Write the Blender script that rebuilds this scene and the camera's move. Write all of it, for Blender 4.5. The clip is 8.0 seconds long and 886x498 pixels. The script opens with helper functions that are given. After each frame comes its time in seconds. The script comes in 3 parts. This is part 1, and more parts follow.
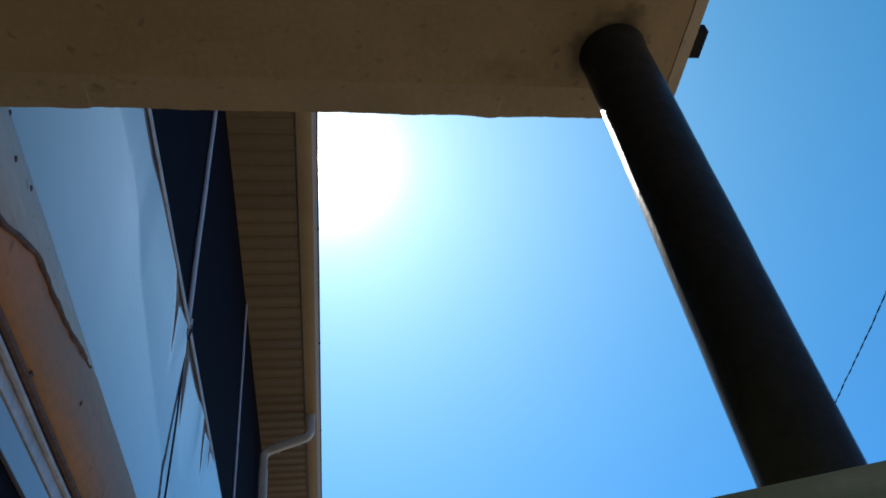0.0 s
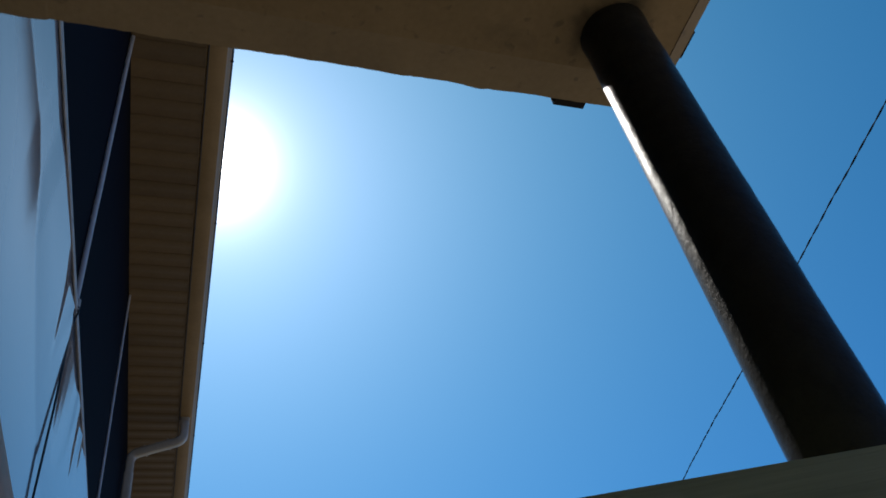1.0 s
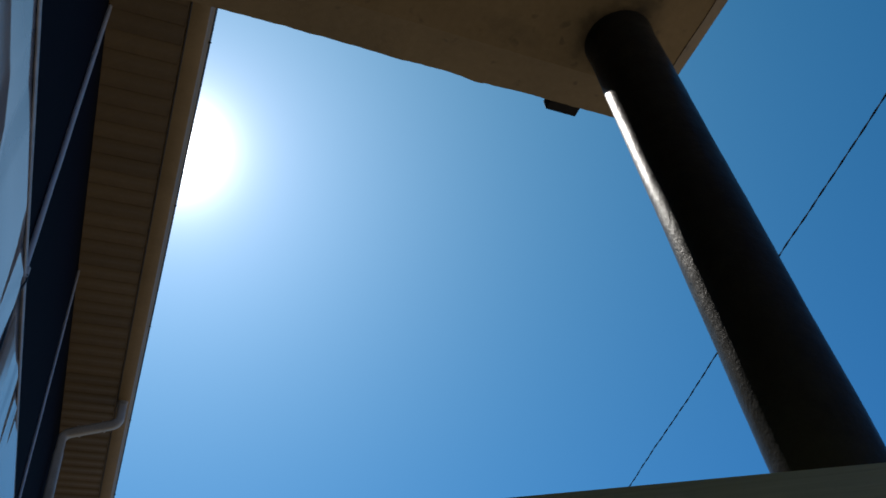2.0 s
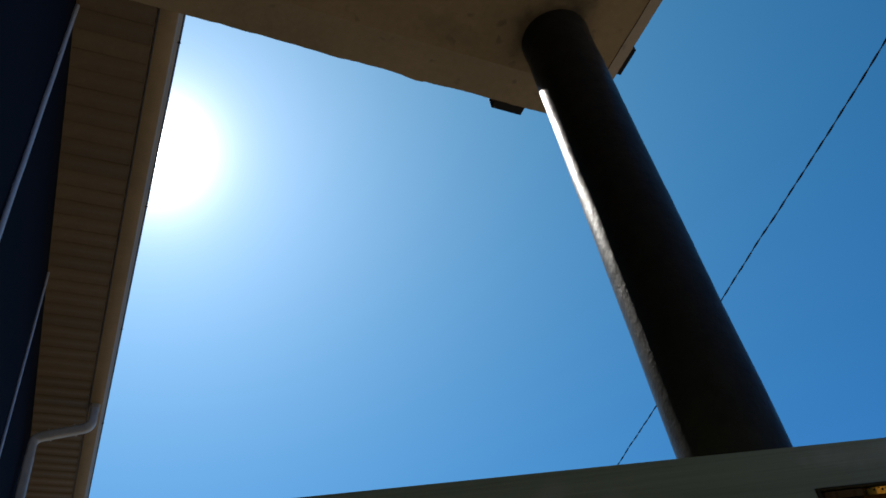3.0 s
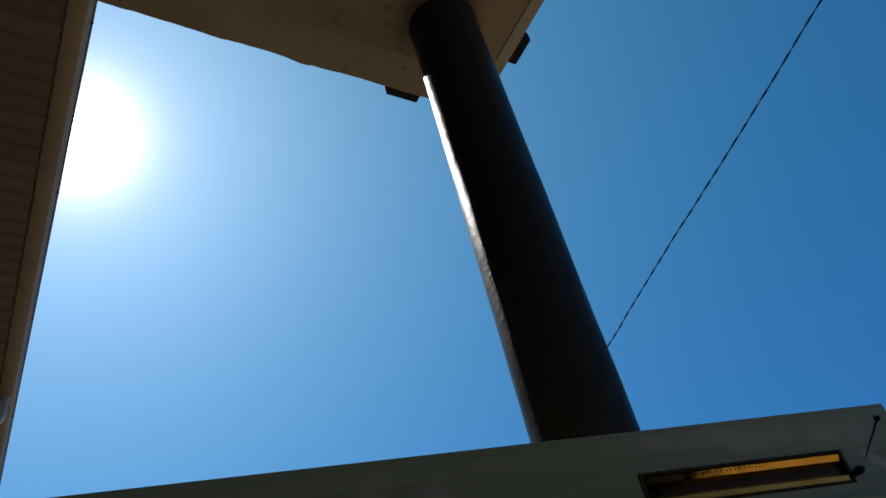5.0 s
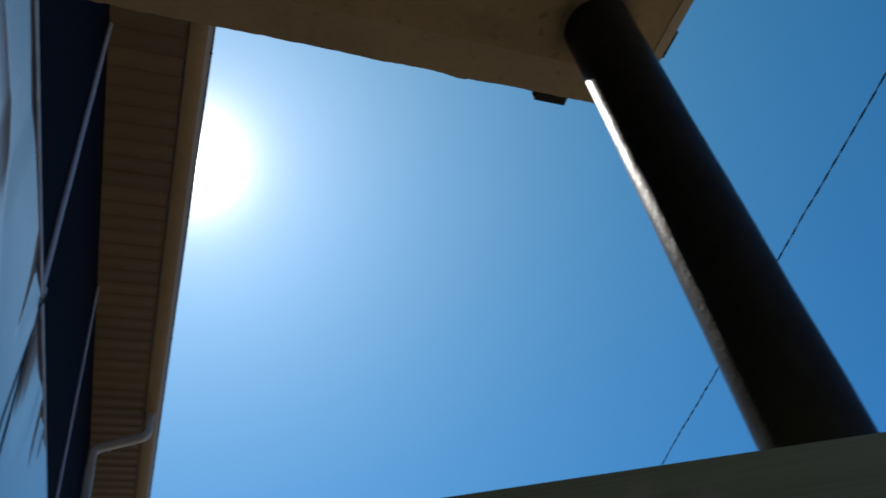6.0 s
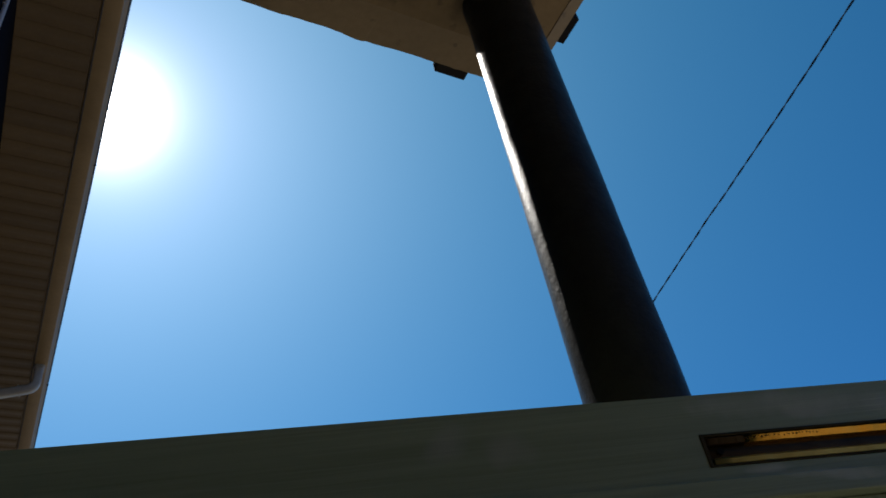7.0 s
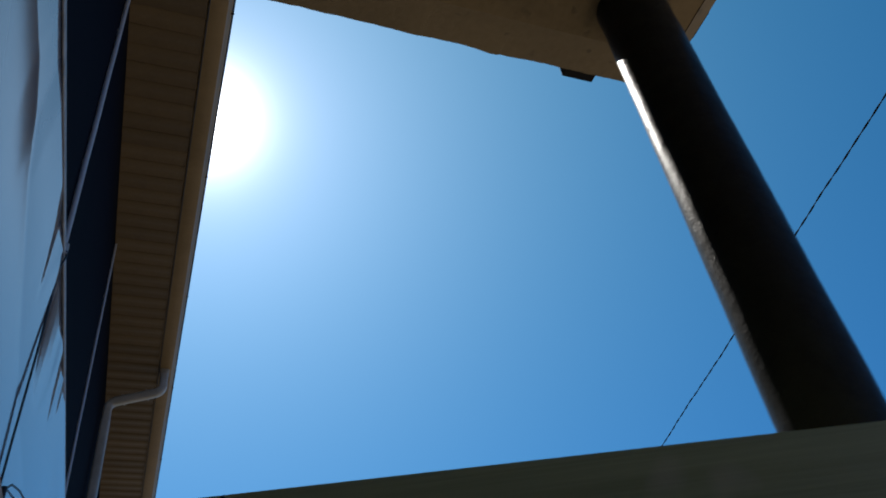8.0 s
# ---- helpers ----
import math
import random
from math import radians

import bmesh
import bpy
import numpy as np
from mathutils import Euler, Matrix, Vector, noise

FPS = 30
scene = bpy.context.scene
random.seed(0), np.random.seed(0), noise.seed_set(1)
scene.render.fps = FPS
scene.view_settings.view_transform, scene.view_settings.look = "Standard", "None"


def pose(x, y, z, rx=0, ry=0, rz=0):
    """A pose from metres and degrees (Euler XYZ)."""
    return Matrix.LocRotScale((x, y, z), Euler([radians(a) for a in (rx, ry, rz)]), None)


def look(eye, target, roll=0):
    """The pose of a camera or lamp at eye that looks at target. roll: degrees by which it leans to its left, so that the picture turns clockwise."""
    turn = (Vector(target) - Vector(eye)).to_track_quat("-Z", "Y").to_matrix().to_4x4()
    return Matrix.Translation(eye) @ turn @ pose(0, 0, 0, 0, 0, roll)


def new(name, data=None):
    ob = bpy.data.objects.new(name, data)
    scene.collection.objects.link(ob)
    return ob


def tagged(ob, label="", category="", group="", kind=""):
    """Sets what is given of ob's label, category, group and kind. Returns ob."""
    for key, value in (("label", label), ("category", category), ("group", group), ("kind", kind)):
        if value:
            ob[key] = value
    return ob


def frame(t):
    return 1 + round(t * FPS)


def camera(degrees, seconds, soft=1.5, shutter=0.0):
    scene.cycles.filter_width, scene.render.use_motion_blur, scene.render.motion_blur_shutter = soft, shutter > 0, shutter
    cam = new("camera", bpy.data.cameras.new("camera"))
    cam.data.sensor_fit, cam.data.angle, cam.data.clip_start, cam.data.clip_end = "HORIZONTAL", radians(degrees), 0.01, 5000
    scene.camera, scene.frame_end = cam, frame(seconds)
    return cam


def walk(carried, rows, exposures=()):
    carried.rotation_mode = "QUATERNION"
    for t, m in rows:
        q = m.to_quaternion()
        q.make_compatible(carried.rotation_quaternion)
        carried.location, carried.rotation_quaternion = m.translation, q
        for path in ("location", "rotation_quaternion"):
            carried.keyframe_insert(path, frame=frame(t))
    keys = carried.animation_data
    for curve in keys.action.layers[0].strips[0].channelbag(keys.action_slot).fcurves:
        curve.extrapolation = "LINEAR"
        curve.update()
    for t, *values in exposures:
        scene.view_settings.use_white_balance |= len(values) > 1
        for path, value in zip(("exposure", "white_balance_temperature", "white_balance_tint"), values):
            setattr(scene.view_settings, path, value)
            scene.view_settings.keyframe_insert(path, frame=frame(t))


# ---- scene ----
cam = camera(56.2, 8.0, soft=1.6, shutter=0.3)
PATH = [
    (0, (0.391, 0.287, 1.181), (0.706, 1.686, 2.575), -9.1),
    (0.2, (0.386, 0.326, 1.186), (0.699, 1.722, 2.584), -9.3),
    (0.5, (0.372, 0.369, 1.191), (0.786, 1.727, 2.599), -10.0),
    (0.7, (0.336, 0.386, 1.2), (0.858, 1.72, 2.596), -12.1),
    (1, (0.268, 0.423, 1.199), (0.851, 1.734, 2.592), -11.8),
    (1.2, (0.244, 0.455, 1.192), (0.845, 1.765, 2.579), -9.9),
    (1.5, (0.215, 0.473, 1.187), (0.852, 1.735, 2.602), -7.3),
    (1.7, (0.221, 0.473, 1.204), (0.869, 1.743, 2.606), -8.1),
    (2.8, (0.295, 0.458, 1.195), (1.013, 1.7, 2.589), -10.9),
    (3, (0.3, 0.448, 1.187), (1.02, 1.69, 2.579), -10.8),
    (3.5, (0.325, 0.439, 1.19), (1.094, 1.651, 2.582), -11.8),
    (4, (0.33, 0.422, 1.184), (1.116, 1.636, 2.565), -12.8),
    (4.2, (0.342, 0.424, 1.183), (1.148, 1.639, 2.552), -13.1),
    (5.3, (0.374, 0.433, 1.182), (1.249, 1.622, 2.531), -14.6),
    (5.5, (0.355, 0.439, 1.187), (1.202, 1.646, 2.538), -14.9),
    (5.7, (0.326, 0.449, 1.19), (1.107, 1.678, 2.561), -14.0),
    (5.9, (0.288, 0.446, 1.192), (0.966, 1.719, 2.578), -12.1),
    (6, (0.274, 0.451, 1.196), (0.914, 1.736, 2.588), -11.6),
    (6.1, (0.258, 0.448, 1.197), (0.856, 1.748, 2.593), -11.3),
    (6.3, (0.241, 0.448, 1.196), (0.809, 1.76, 2.595), -10.8),
    (6.5, (0.256, 0.454, 1.185), (0.882, 1.747, 2.577), -10.7),
    (6.8, (0.306, 0.445, 1.162), (1.067, 1.706, 2.515), -10.6),
    (7, (0.331, 0.436, 1.161), (1.155, 1.683, 2.489), -11.4),
    (7.2, (0.332, 0.431, 1.175), (1.157, 1.676, 2.505), -13.1),
    (7.3, (0.31, 0.413, 1.17), (1.115, 1.677, 2.495), -13.0),
    (7.5, (0.28, 0.421, 1.177), (1.016, 1.712, 2.516), -12.8),
    (7.7, (0.241, 0.427, 1.182), (0.881, 1.772, 2.516), -11.2),
    (7.8, (0.236, 0.435, 1.1825), (0.8445, 1.793, 2.5185), -10.25),
    (7.9, (0.231, 0.443, 1.183), (0.843, 1.798, 2.521), -9.3),
    (8, (0.244, 0.434, 1.189), (0.867, 1.784, 2.526), -8.7),
]
walk(cam, [(t, look(eye, target, roll)) for t, eye, target, roll in PATH],
     exposures=[(0.0, 0.62), (0.2, 0.51), (0.5, 0.38), (1.0, 0.17), (1.5, -0.06), (1.7, -0.06), (2.8, 0.14), (3.5, 0.1), (4.0, 0.06), (5.5, 0.02), (6.0, 0.04), (6.5, 0.05), (7.0, 0.02), (8.0, 0.04)])

# ---- world, sun ----
SUN_ELEVATION, SUN_AZIMUTH = 50.9, 1.8          # azimuth from +y towards +x
el, az = radians(SUN_ELEVATION), radians(SUN_AZIMUTH)
SUN_DIR = Vector((math.sin(az) * math.cos(el), math.cos(az) * math.cos(el), math.sin(el)))
world = bpy.data.worlds.new("sky")
scene.world = world
world.use_nodes = True
wn, wl = world.node_tree.nodes, world.node_tree.links
wn.clear()
sky = wn.new("ShaderNodeTexSky")
sky.sky_type = 'NISHITA'
sky.sun_disc = False
sky.sun_elevation, sky.sun_rotation = el, az
sky.altitude, sky.air_density, sky.dust_density, sky.ozone_density = 200, 1.0, 0.8, 2.0
coord = wn.new("ShaderNodeTexCoord")
dot = wn.new("ShaderNodeVectorMath")
dot.operation = 'DOT_PRODUCT'
dot.inputs[1].default_value = SUN_DIR
wl.new(coord.outputs["Generated"], dot.inputs[0])
angle = wn.new("ShaderNodeMath")
angle.operation = 'ARCCOSINE'
angle.use_clamp = False
wl.new(dot.outputs["Value"], angle.inputs[0])


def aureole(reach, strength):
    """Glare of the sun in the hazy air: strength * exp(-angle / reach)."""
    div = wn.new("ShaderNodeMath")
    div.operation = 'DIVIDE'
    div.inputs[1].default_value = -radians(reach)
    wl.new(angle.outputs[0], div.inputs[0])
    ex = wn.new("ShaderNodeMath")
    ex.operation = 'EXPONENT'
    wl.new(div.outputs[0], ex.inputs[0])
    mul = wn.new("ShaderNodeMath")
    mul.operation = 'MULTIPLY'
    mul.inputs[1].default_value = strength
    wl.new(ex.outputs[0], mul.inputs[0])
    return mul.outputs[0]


bg_sky = wn.new("ShaderNodeBackground")
bg_sky.inputs["Strength"].default_value = 0.1
clear_air = wn.new("ShaderNodeMix")                 # deep clear-day blue
clear_air.data_type, clear_air.blend_type = 'RGBA', 'MULTIPLY'
clear_air.inputs["Factor"].default_value = 1.0
clear_air.inputs[7].default_value = (0.11, 0.362, 0.80, 1)
wl.new(sky.outputs["Color"], clear_air.inputs[6])
wl.new(clear_air.outputs[2], bg_sky.inputs["Color"])
layers = [bg_sky.outputs[0]]
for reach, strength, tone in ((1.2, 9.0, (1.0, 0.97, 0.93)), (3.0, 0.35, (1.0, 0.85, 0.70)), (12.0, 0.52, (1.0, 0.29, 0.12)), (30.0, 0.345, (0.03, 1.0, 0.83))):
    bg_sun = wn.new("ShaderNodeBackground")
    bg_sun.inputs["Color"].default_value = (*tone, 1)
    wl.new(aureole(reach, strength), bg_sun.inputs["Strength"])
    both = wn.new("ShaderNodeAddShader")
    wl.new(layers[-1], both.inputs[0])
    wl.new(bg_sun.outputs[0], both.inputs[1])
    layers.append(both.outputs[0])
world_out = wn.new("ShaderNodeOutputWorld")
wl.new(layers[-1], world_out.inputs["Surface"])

sun_lamp = bpy.data.lights.new("sun", 'SUN')
sun_lamp.energy, sun_lamp.angle, sun_lamp.color = 4.0, radians(0.5), (1.0, 0.95, 0.88)
sun = new("sun", sun_lamp)
sun.matrix_world = look(SUN_DIR * 50, (0, 0, 0))


# ---- materials ----
def material(name, base, other, rough=0.6, metal=0.0, grain=60.0, stain=4.0, bump=0.15, stretch=(1, 1, 1), turn=0.0, spots=None,
             random_tint=0.0, spec=0.5, rough_vary=0.12, bump_distance=0.004):
    """A surface of two tones mixed by large stains and fine grain, with bump, optional spots of another tone and a tint
    for each piece.
    """
    m = bpy.data.materials.new(name)
    m.use_nodes = True
    nt = m.node_tree
    n, l = nt.nodes, nt.links
    bsdf = n["Principled BSDF"]
    tc = n.new("ShaderNodeTexCoord")
    mp = n.new("ShaderNodeMapping")
    mp.inputs["Scale"].default_value = stretch
    if turn:
        rot = n.new("ShaderNodeMapping")
        rot.inputs["Rotation"].default_value = (0, 0, radians(turn))
        l.new(tc.outputs["Object"], rot.inputs["Vector"])
        l.new(rot.outputs["Vector"], mp.inputs["Vector"])
    else:
        l.new(tc.outputs["Object"], mp.inputs["Vector"])
    big = n.new("ShaderNodeTexNoise")
    big.inputs["Scale"].default_value, big.inputs["Detail"].default_value, big.inputs["Roughness"].default_value = stain, 6, 0.62
    fine = n.new("ShaderNodeTexNoise")
    fine.inputs["Scale"].default_value, fine.inputs["Detail"].default_value = grain, 4
    for tex in (big, fine):
        l.new(mp.outputs["Vector"], tex.inputs["Vector"])
    ramp = n.new("ShaderNodeValToRGB")
    ramp.color_ramp.elements[0].position, ramp.color_ramp.elements[1].position = 0.33, 0.68
    ramp.color_ramp.elements[0].color, ramp.color_ramp.elements[1].color = (*other, 1), (*base, 1)
    mixed = n.new("ShaderNodeMath")
    mixed.operation = 'MULTIPLY_ADD'
    mixed.inputs[1].default_value, mixed.inputs[2].default_value = 0.35, -0.175
    l.new(fine.outputs["Fac"], mixed.inputs[0])
    total = n.new("ShaderNodeMath")
    total.operation = 'ADD'
    l.new(big.outputs["Fac"], total.inputs[0])
    l.new(mixed.outputs[0], total.inputs[1])
    l.new(total.outputs[0], ramp.inputs["Fac"])
    colour = ramp.outputs["Color"]
    if spots:
        size, tone, amount = spots
        vor = n.new("ShaderNodeTexNoise")
        vor.inputs["Scale"].default_value, vor.inputs["Detail"].default_value = size, 1.5
        l.new(tc.outputs["Object"], vor.inputs["Vector"])
        edge = n.new("ShaderNodeMapRange")
        edge.inputs["From Min"].default_value, edge.inputs["From Max"].default_value = 0.66, 0.74
        edge.inputs["To Max"].default_value = amount
        l.new(vor.outputs["Fac"], edge.inputs["Value"])
        mix = n.new("ShaderNodeMix")
        mix.data_type = 'RGBA'
        l.new(edge.outputs["Result"], mix.inputs["Factor"])
        l.new(colour, mix.inputs[6])
        mix.inputs[7].default_value = (*tone, 1)
        colour = mix.outputs[2]
    if random_tint:
        info = n.new("ShaderNodeObjectInfo")
        span = n.new("ShaderNodeMapRange")
        span.inputs["To Min"].default_value, span.inputs["To Max"].default_value = 1 - random_tint, 1 + random_tint
        l.new(info.outputs["Random"], span.inputs["Value"])
        hsv = n.new("ShaderNodeHueSaturation")
        l.new(span.outputs["Result"], hsv.inputs["Value"])
        l.new(colour, hsv.inputs["Color"])
        colour = hsv.outputs["Color"]
    l.new(colour, bsdf.inputs["Base Color"])
    rr = n.new("ShaderNodeMapRange")
    rr.inputs["To Min"].default_value, rr.inputs["To Max"].default_value = max(0.02, rough - rough_vary), min(1, rough + rough_vary)
    l.new(big.outputs["Fac"], rr.inputs["Value"])
    l.new(rr.outputs["Result"], bsdf.inputs["Roughness"])
    bsdf.inputs["Metallic"].default_value = metal
    bsdf.inputs["Specular IOR Level"].default_value = spec
    if bump:
        bp = n.new("ShaderNodeBump")
        bp.inputs["Strength"].default_value, bp.inputs["Distance"].default_value = bump, bump_distance
        l.new(total.outputs[0], bp.inputs["Height"])
        l.new(bp.outputs["Normal"], bsdf.inputs["Normal"])
    return m


plaster = material("beige_plaster", (0.36, 0.245, 0.12), (0.265, 0.178, 0.082), 0.85, grain=90, stain=3.5, bump=0.3, spots=(42, (0.12, 0.085, 0.05), 0.5))
black_paint = material("black_paint", (0.034, 0.032, 0.028), (0.046, 0.044, 0.038), 0.34, grain=300, stain=40, bump=0.55, bump_distance=0.002, spec=0.04)
dark_bracket = material("dark_bracket", (0.014, 0.013, 0.013), (0.022, 0.02, 0.019), 0.85, grain=120, spec=0.15)
soffit_tan = material("tan_soffit_vinyl", (0.172, 0.108, 0.044), (0.128, 0.08, 0.032), 0.55, grain=40, stain=2, bump=0.05, random_tint=0.13)
gutter_tan = material("tan_gutter_paint", (0.37, 0.25, 0.12), (0.29, 0.195, 0.09), 0.45, grain=30, stain=2.5, bump=0.06)
lip_dark = material("dark_lip", (0.05, 0.055, 0.07), (0.03, 0.035, 0.045), 0.45, grain=40)
spout_white = material("aged_white_downspout", (0.46, 0.41, 0.345), (0.36, 0.315, 0.255), 0.4, grain=30, stain=5, bump=0.06)
wall_navy = material("navy_wall_paint", (0.0105, 0.0105, 0.016), (0.0075, 0.0078, 0.012), 0.9, grain=45, stain=2, bump=0.15, spec=0.02)
panel_white = material("glossy_white_panel", (0.165, 0.165, 0.19), (0.135, 0.138, 0.16), 0.08, grain=5, stain=1.1, bump=0.02, stretch=(1, 0.5, 1), spec=0.45, rough_vary=0.03, bump_distance=0.01)
trim_white = material("white_trim", (0.45, 0.43, 0.43), (0.28, 0.265, 0.26), 0.5, grain=70, stain=12)
conduit_white = material("white_conduit", (0.52, 0.52, 0.55), (0.42, 0.42, 0.45), 0.5, grain=40, stain=6, bump=0.05)
black_rubber = material("black_rubber", (0.012, 0.012, 0.013), (0.022, 0.022, 0.024), 0.55, grain=80, bump=0.05)
# orange holds sun flare as well as stain, olive the moulding's shaded underside
brown_stain_and_shade = material("orange_brown_paint_stain_and_shade", (0.42, 0.155, 0.045), (0.21, 0.11, 0.03), 0.6, grain=60, stain=2.2, bump=0.3, stretch=(1, 0.5, 1), spots=(30, (0.09, 0.05, 0.03), 0.5))
cream_paint = material("cream_chipped_paint", (0.46, 0.37, 0.29), (0.34, 0.26, 0.185), 0.6, grain=60, stain=3.5, bump=0.3, stretch=(1, 0.4, 1), spots=(24, (0.16, 0.08, 0.04), 0.5))
mud = material("dried_mud", (0.15, 0.085, 0.06), (0.08, 0.045, 0.03), 0.95, grain=120, stain=30, bump=0.6)
# pale spots on the rail hold glints of light along with worn paint
rail_grey = material("grey_brushed_rail", (0.47, 0.54, 0.32), (0.30, 0.345, 0.20), 0.36, metal=0.0, spec=0.45, grain=38, stain=2.2, bump=0.35, stretch=(0.2, 9, 9), turn=22.67, spots=(11, (0.68, 0.66, 0.56), 0.45))
brass = material("polished_brass", (0.98, 0.60, 0.13), (0.75, 0.42, 0.07), 0.2, metal=1.0, grain=60, stain=14, bump=0.1, spots=(170, (0.04, 0.025, 0.01), 0.9), rough_vary=0.08)
bronze = material("dark_bronze", (0.075, 0.045, 0.014), (0.035, 0.02, 0.007), 0.35, metal=0.7, grain=60, stain=18, bump=0.2)
old_brass = material("olive_brass", (0.50, 0.42, 0.14), (0.32, 0.26, 0.085), 0.32, metal=0.8, grain=60, stain=18, bump=0.15)
frame_olive = material("dark_olive_paint", (0.085, 0.066, 0.028), (0.045, 0.034, 0.014), 0.6, grain=60, stain=18, bump=0.15, spec=0.1)
chrome = material("bright_metal", (0.85, 0.85, 0.85), (0.7, 0.7, 0.7), 0.15, metal=1.0, bump=0)
concrete = material("patio_concrete", (0.215, 0.19, 0.16), (0.155, 0.14, 0.118), 0.9, grain=30, stain=0.8, bump=0.4)
shingle = material("grey_roof_shingle", (0.12, 0.11, 0.10), (0.07, 0.065, 0.06), 0.9, grain=30, stain=2, bump=0.5)
pole_wood = material("weathered_pole", (0.2, 0.16, 0.12), (0.13, 0.1, 0.075), 0.85, grain=40, stain=3, stretch=(1, 1, 0.2))
cable_grey = material("grey_cable_strand", (0.03, 0.03, 0.033), (0.016, 0.016, 0.018), 0.85, grain=50, spec=0.03)
cable_black = material("twisted_cable", (0.012, 0.012, 0.014), (0.02, 0.02, 0.023), 0.85, grain=50, spec=0.03)


def mark_or_light(mat, pa, pb, facing, width, tone, amount, grain=45):
    """A rubbed, darker or lit-looking mark put into the base colour from pa to pb, with a ragged soft edge."""
    n, l = mat.node_tree.nodes, mat.node_tree.links
    base = n["Principled BSDF"].inputs["Base Color"]
    before = base.links[0].from_socket
    tc = n.new("ShaderNodeTexCoord")
    along = (pb - pa).normalized()
    side = along.cross(facing)
    wob = n.new("ShaderNodeTexNoise")
    wob.inputs["Scale"].default_value, wob.inputs["Detail"].default_value = grain, 6
    l.new(tc.outputs["Object"], wob.inputs["Vector"])
    squares = []
    for axis, reach in ((along, (pb - pa).length / 2), (side, width)):
        d = n.new("ShaderNodeVectorMath")
        d.operation = 'DOT_PRODUCT'
        d.inputs[1].default_value = axis / reach
        l.new(tc.outputs["Object"], d.inputs[0])
        sub = n.new("ShaderNodeMath")
        sub.operation = 'SUBTRACT'
        sub.inputs[1].default_value = (pa + pb).dot(axis) / (2 * reach)
        l.new(d.outputs["Value"], sub.inputs[0])
        sq = n.new("ShaderNodeMath")
        sq.operation = 'MULTIPLY'
        l.new(sub.outputs[0], sq.inputs[0])
        l.new(sub.outputs[0], sq.inputs[1])
        squares.append(sq.outputs[0])
    add = n.new("ShaderNodeMath")
    l.new(squares[0], add.inputs[0])
    l.new(squares[1], add.inputs[1])
    rag = n.new("ShaderNodeMath")
    rag.operation = 'MULTIPLY_ADD'
    rag.inputs[1].default_value = 2.2
    l.new(wob.outputs["Fac"], rag.inputs[0])
    l.new(add.outputs[0], rag.inputs[2])
    fade = n.new("ShaderNodeMapRange")
    fade.interpolation_type = 'SMOOTHSTEP'
    fade.inputs["From Min"].default_value, fade.inputs["From Max"].default_value = 0.7, 2.2
    fade.inputs["To Min"].default_value, fade.inputs["To Max"].default_value = amount, 0.0
    l.new(rag.outputs[0], fade.inputs["Value"])
    mix = n.new("ShaderNodeMix")
    mix.data_type = 'RGBA'
    l.new(fade.outputs["Result"], mix.inputs["Factor"])
    l.new(before, mix.inputs[6])
    mix.inputs[7].default_value = (*tone, 1)
    l.new(mix.outputs[2], base)


# ---- mesh helpers ----
def finish(name, bm, mat, smooth=False):
    bmesh.ops.recalc_face_normals(bm, faces=bm.faces)
    me = bpy.data.meshes.new(name)
    bm.to_mesh(me)
    bm.free()
    me.materials.append(mat)
    if smooth:
        me.shade_smooth()
        me.set_sharp_from_angle(angle=radians(40))
    return new(name, me)


def part(name, bm, mat, parent, label="", smooth=False):
    ob = finish(name, bm, mat, smooth)
    ob.parent = parent
    if parent is not None:
        ob.matrix_parent_inverse = parent.matrix_world.inverted()
    return tagged(ob, label=label)


def thing(name, at, label, category, group="", kind=""):
    ob = new(name)
    ob.empty_display_size = 0.1
    ob.location = at
    bpy.context.view_layer.update()
    return tagged(ob, label, category, group, kind)


def house_thing(*args, **kw):
    ob = thing(*args, **kw)
    HOUSE_THINGS.append(ob)
    return ob


def box(lo, hi, bevel=0.0, bm=None, segments=2):
    bm = bm or bmesh.new()
    made = bmesh.ops.create_cube(bm, size=1.0)["verts"]
    for v in made:
        v.co = Vector([(lo[i] + hi[i]) / 2 + v.co[i] * (hi[i] - lo[i]) for i in range(3)])
    if bevel:
        edges = list({e for v in made for e in v.link_edges})
        bmesh.ops.bevel(bm, geom=edges, offset=bevel, segments=segments, profile=0.5, affect='EDGES')
    return bm


def sweep(path, ring, closed_ends=True, bm=None, turns=None):
    """A ring of (u, v) offsets carried along a path of points."""
    bm = bm or bmesh.new()
    pts = [Vector(p) for p in path]
    rows = []
    side = None
    for i, p in enumerate(pts):
        ahead = (pts[min(i + 1, len(pts) - 1)] - pts[max(i - 1, 0)]).normalized()
        if side is None:
            ref = Vector((0, 0, 1)) if abs(ahead.z) < 0.9 else Vector((0, 1, 0))
            side = ahead.cross(ref).normalized()
        side = (side - ahead * side.dot(ahead)).normalized()
        up = side.cross(ahead)
        k = turns[i] if turns else 1.0
        rows.append([bm.verts.new(p + side * (u * k) + up * (v * k)) for u, v in ring])
    for a, b in zip(rows, rows[1:]):
        for j in range(len(ring)):
            bm.faces.new((a[j], a[(j + 1) % len(ring)], b[(j + 1) % len(ring)], b[j]))
    if closed_ends:
        bm.faces.new(rows[0][::-1])
        bm.faces.new(rows[-1])
    return bm


def circle(r, n=16):
    return [(r * math.cos(2 * math.pi * i / n), r * math.sin(2 * math.pi * i / n)) for i in range(n)]


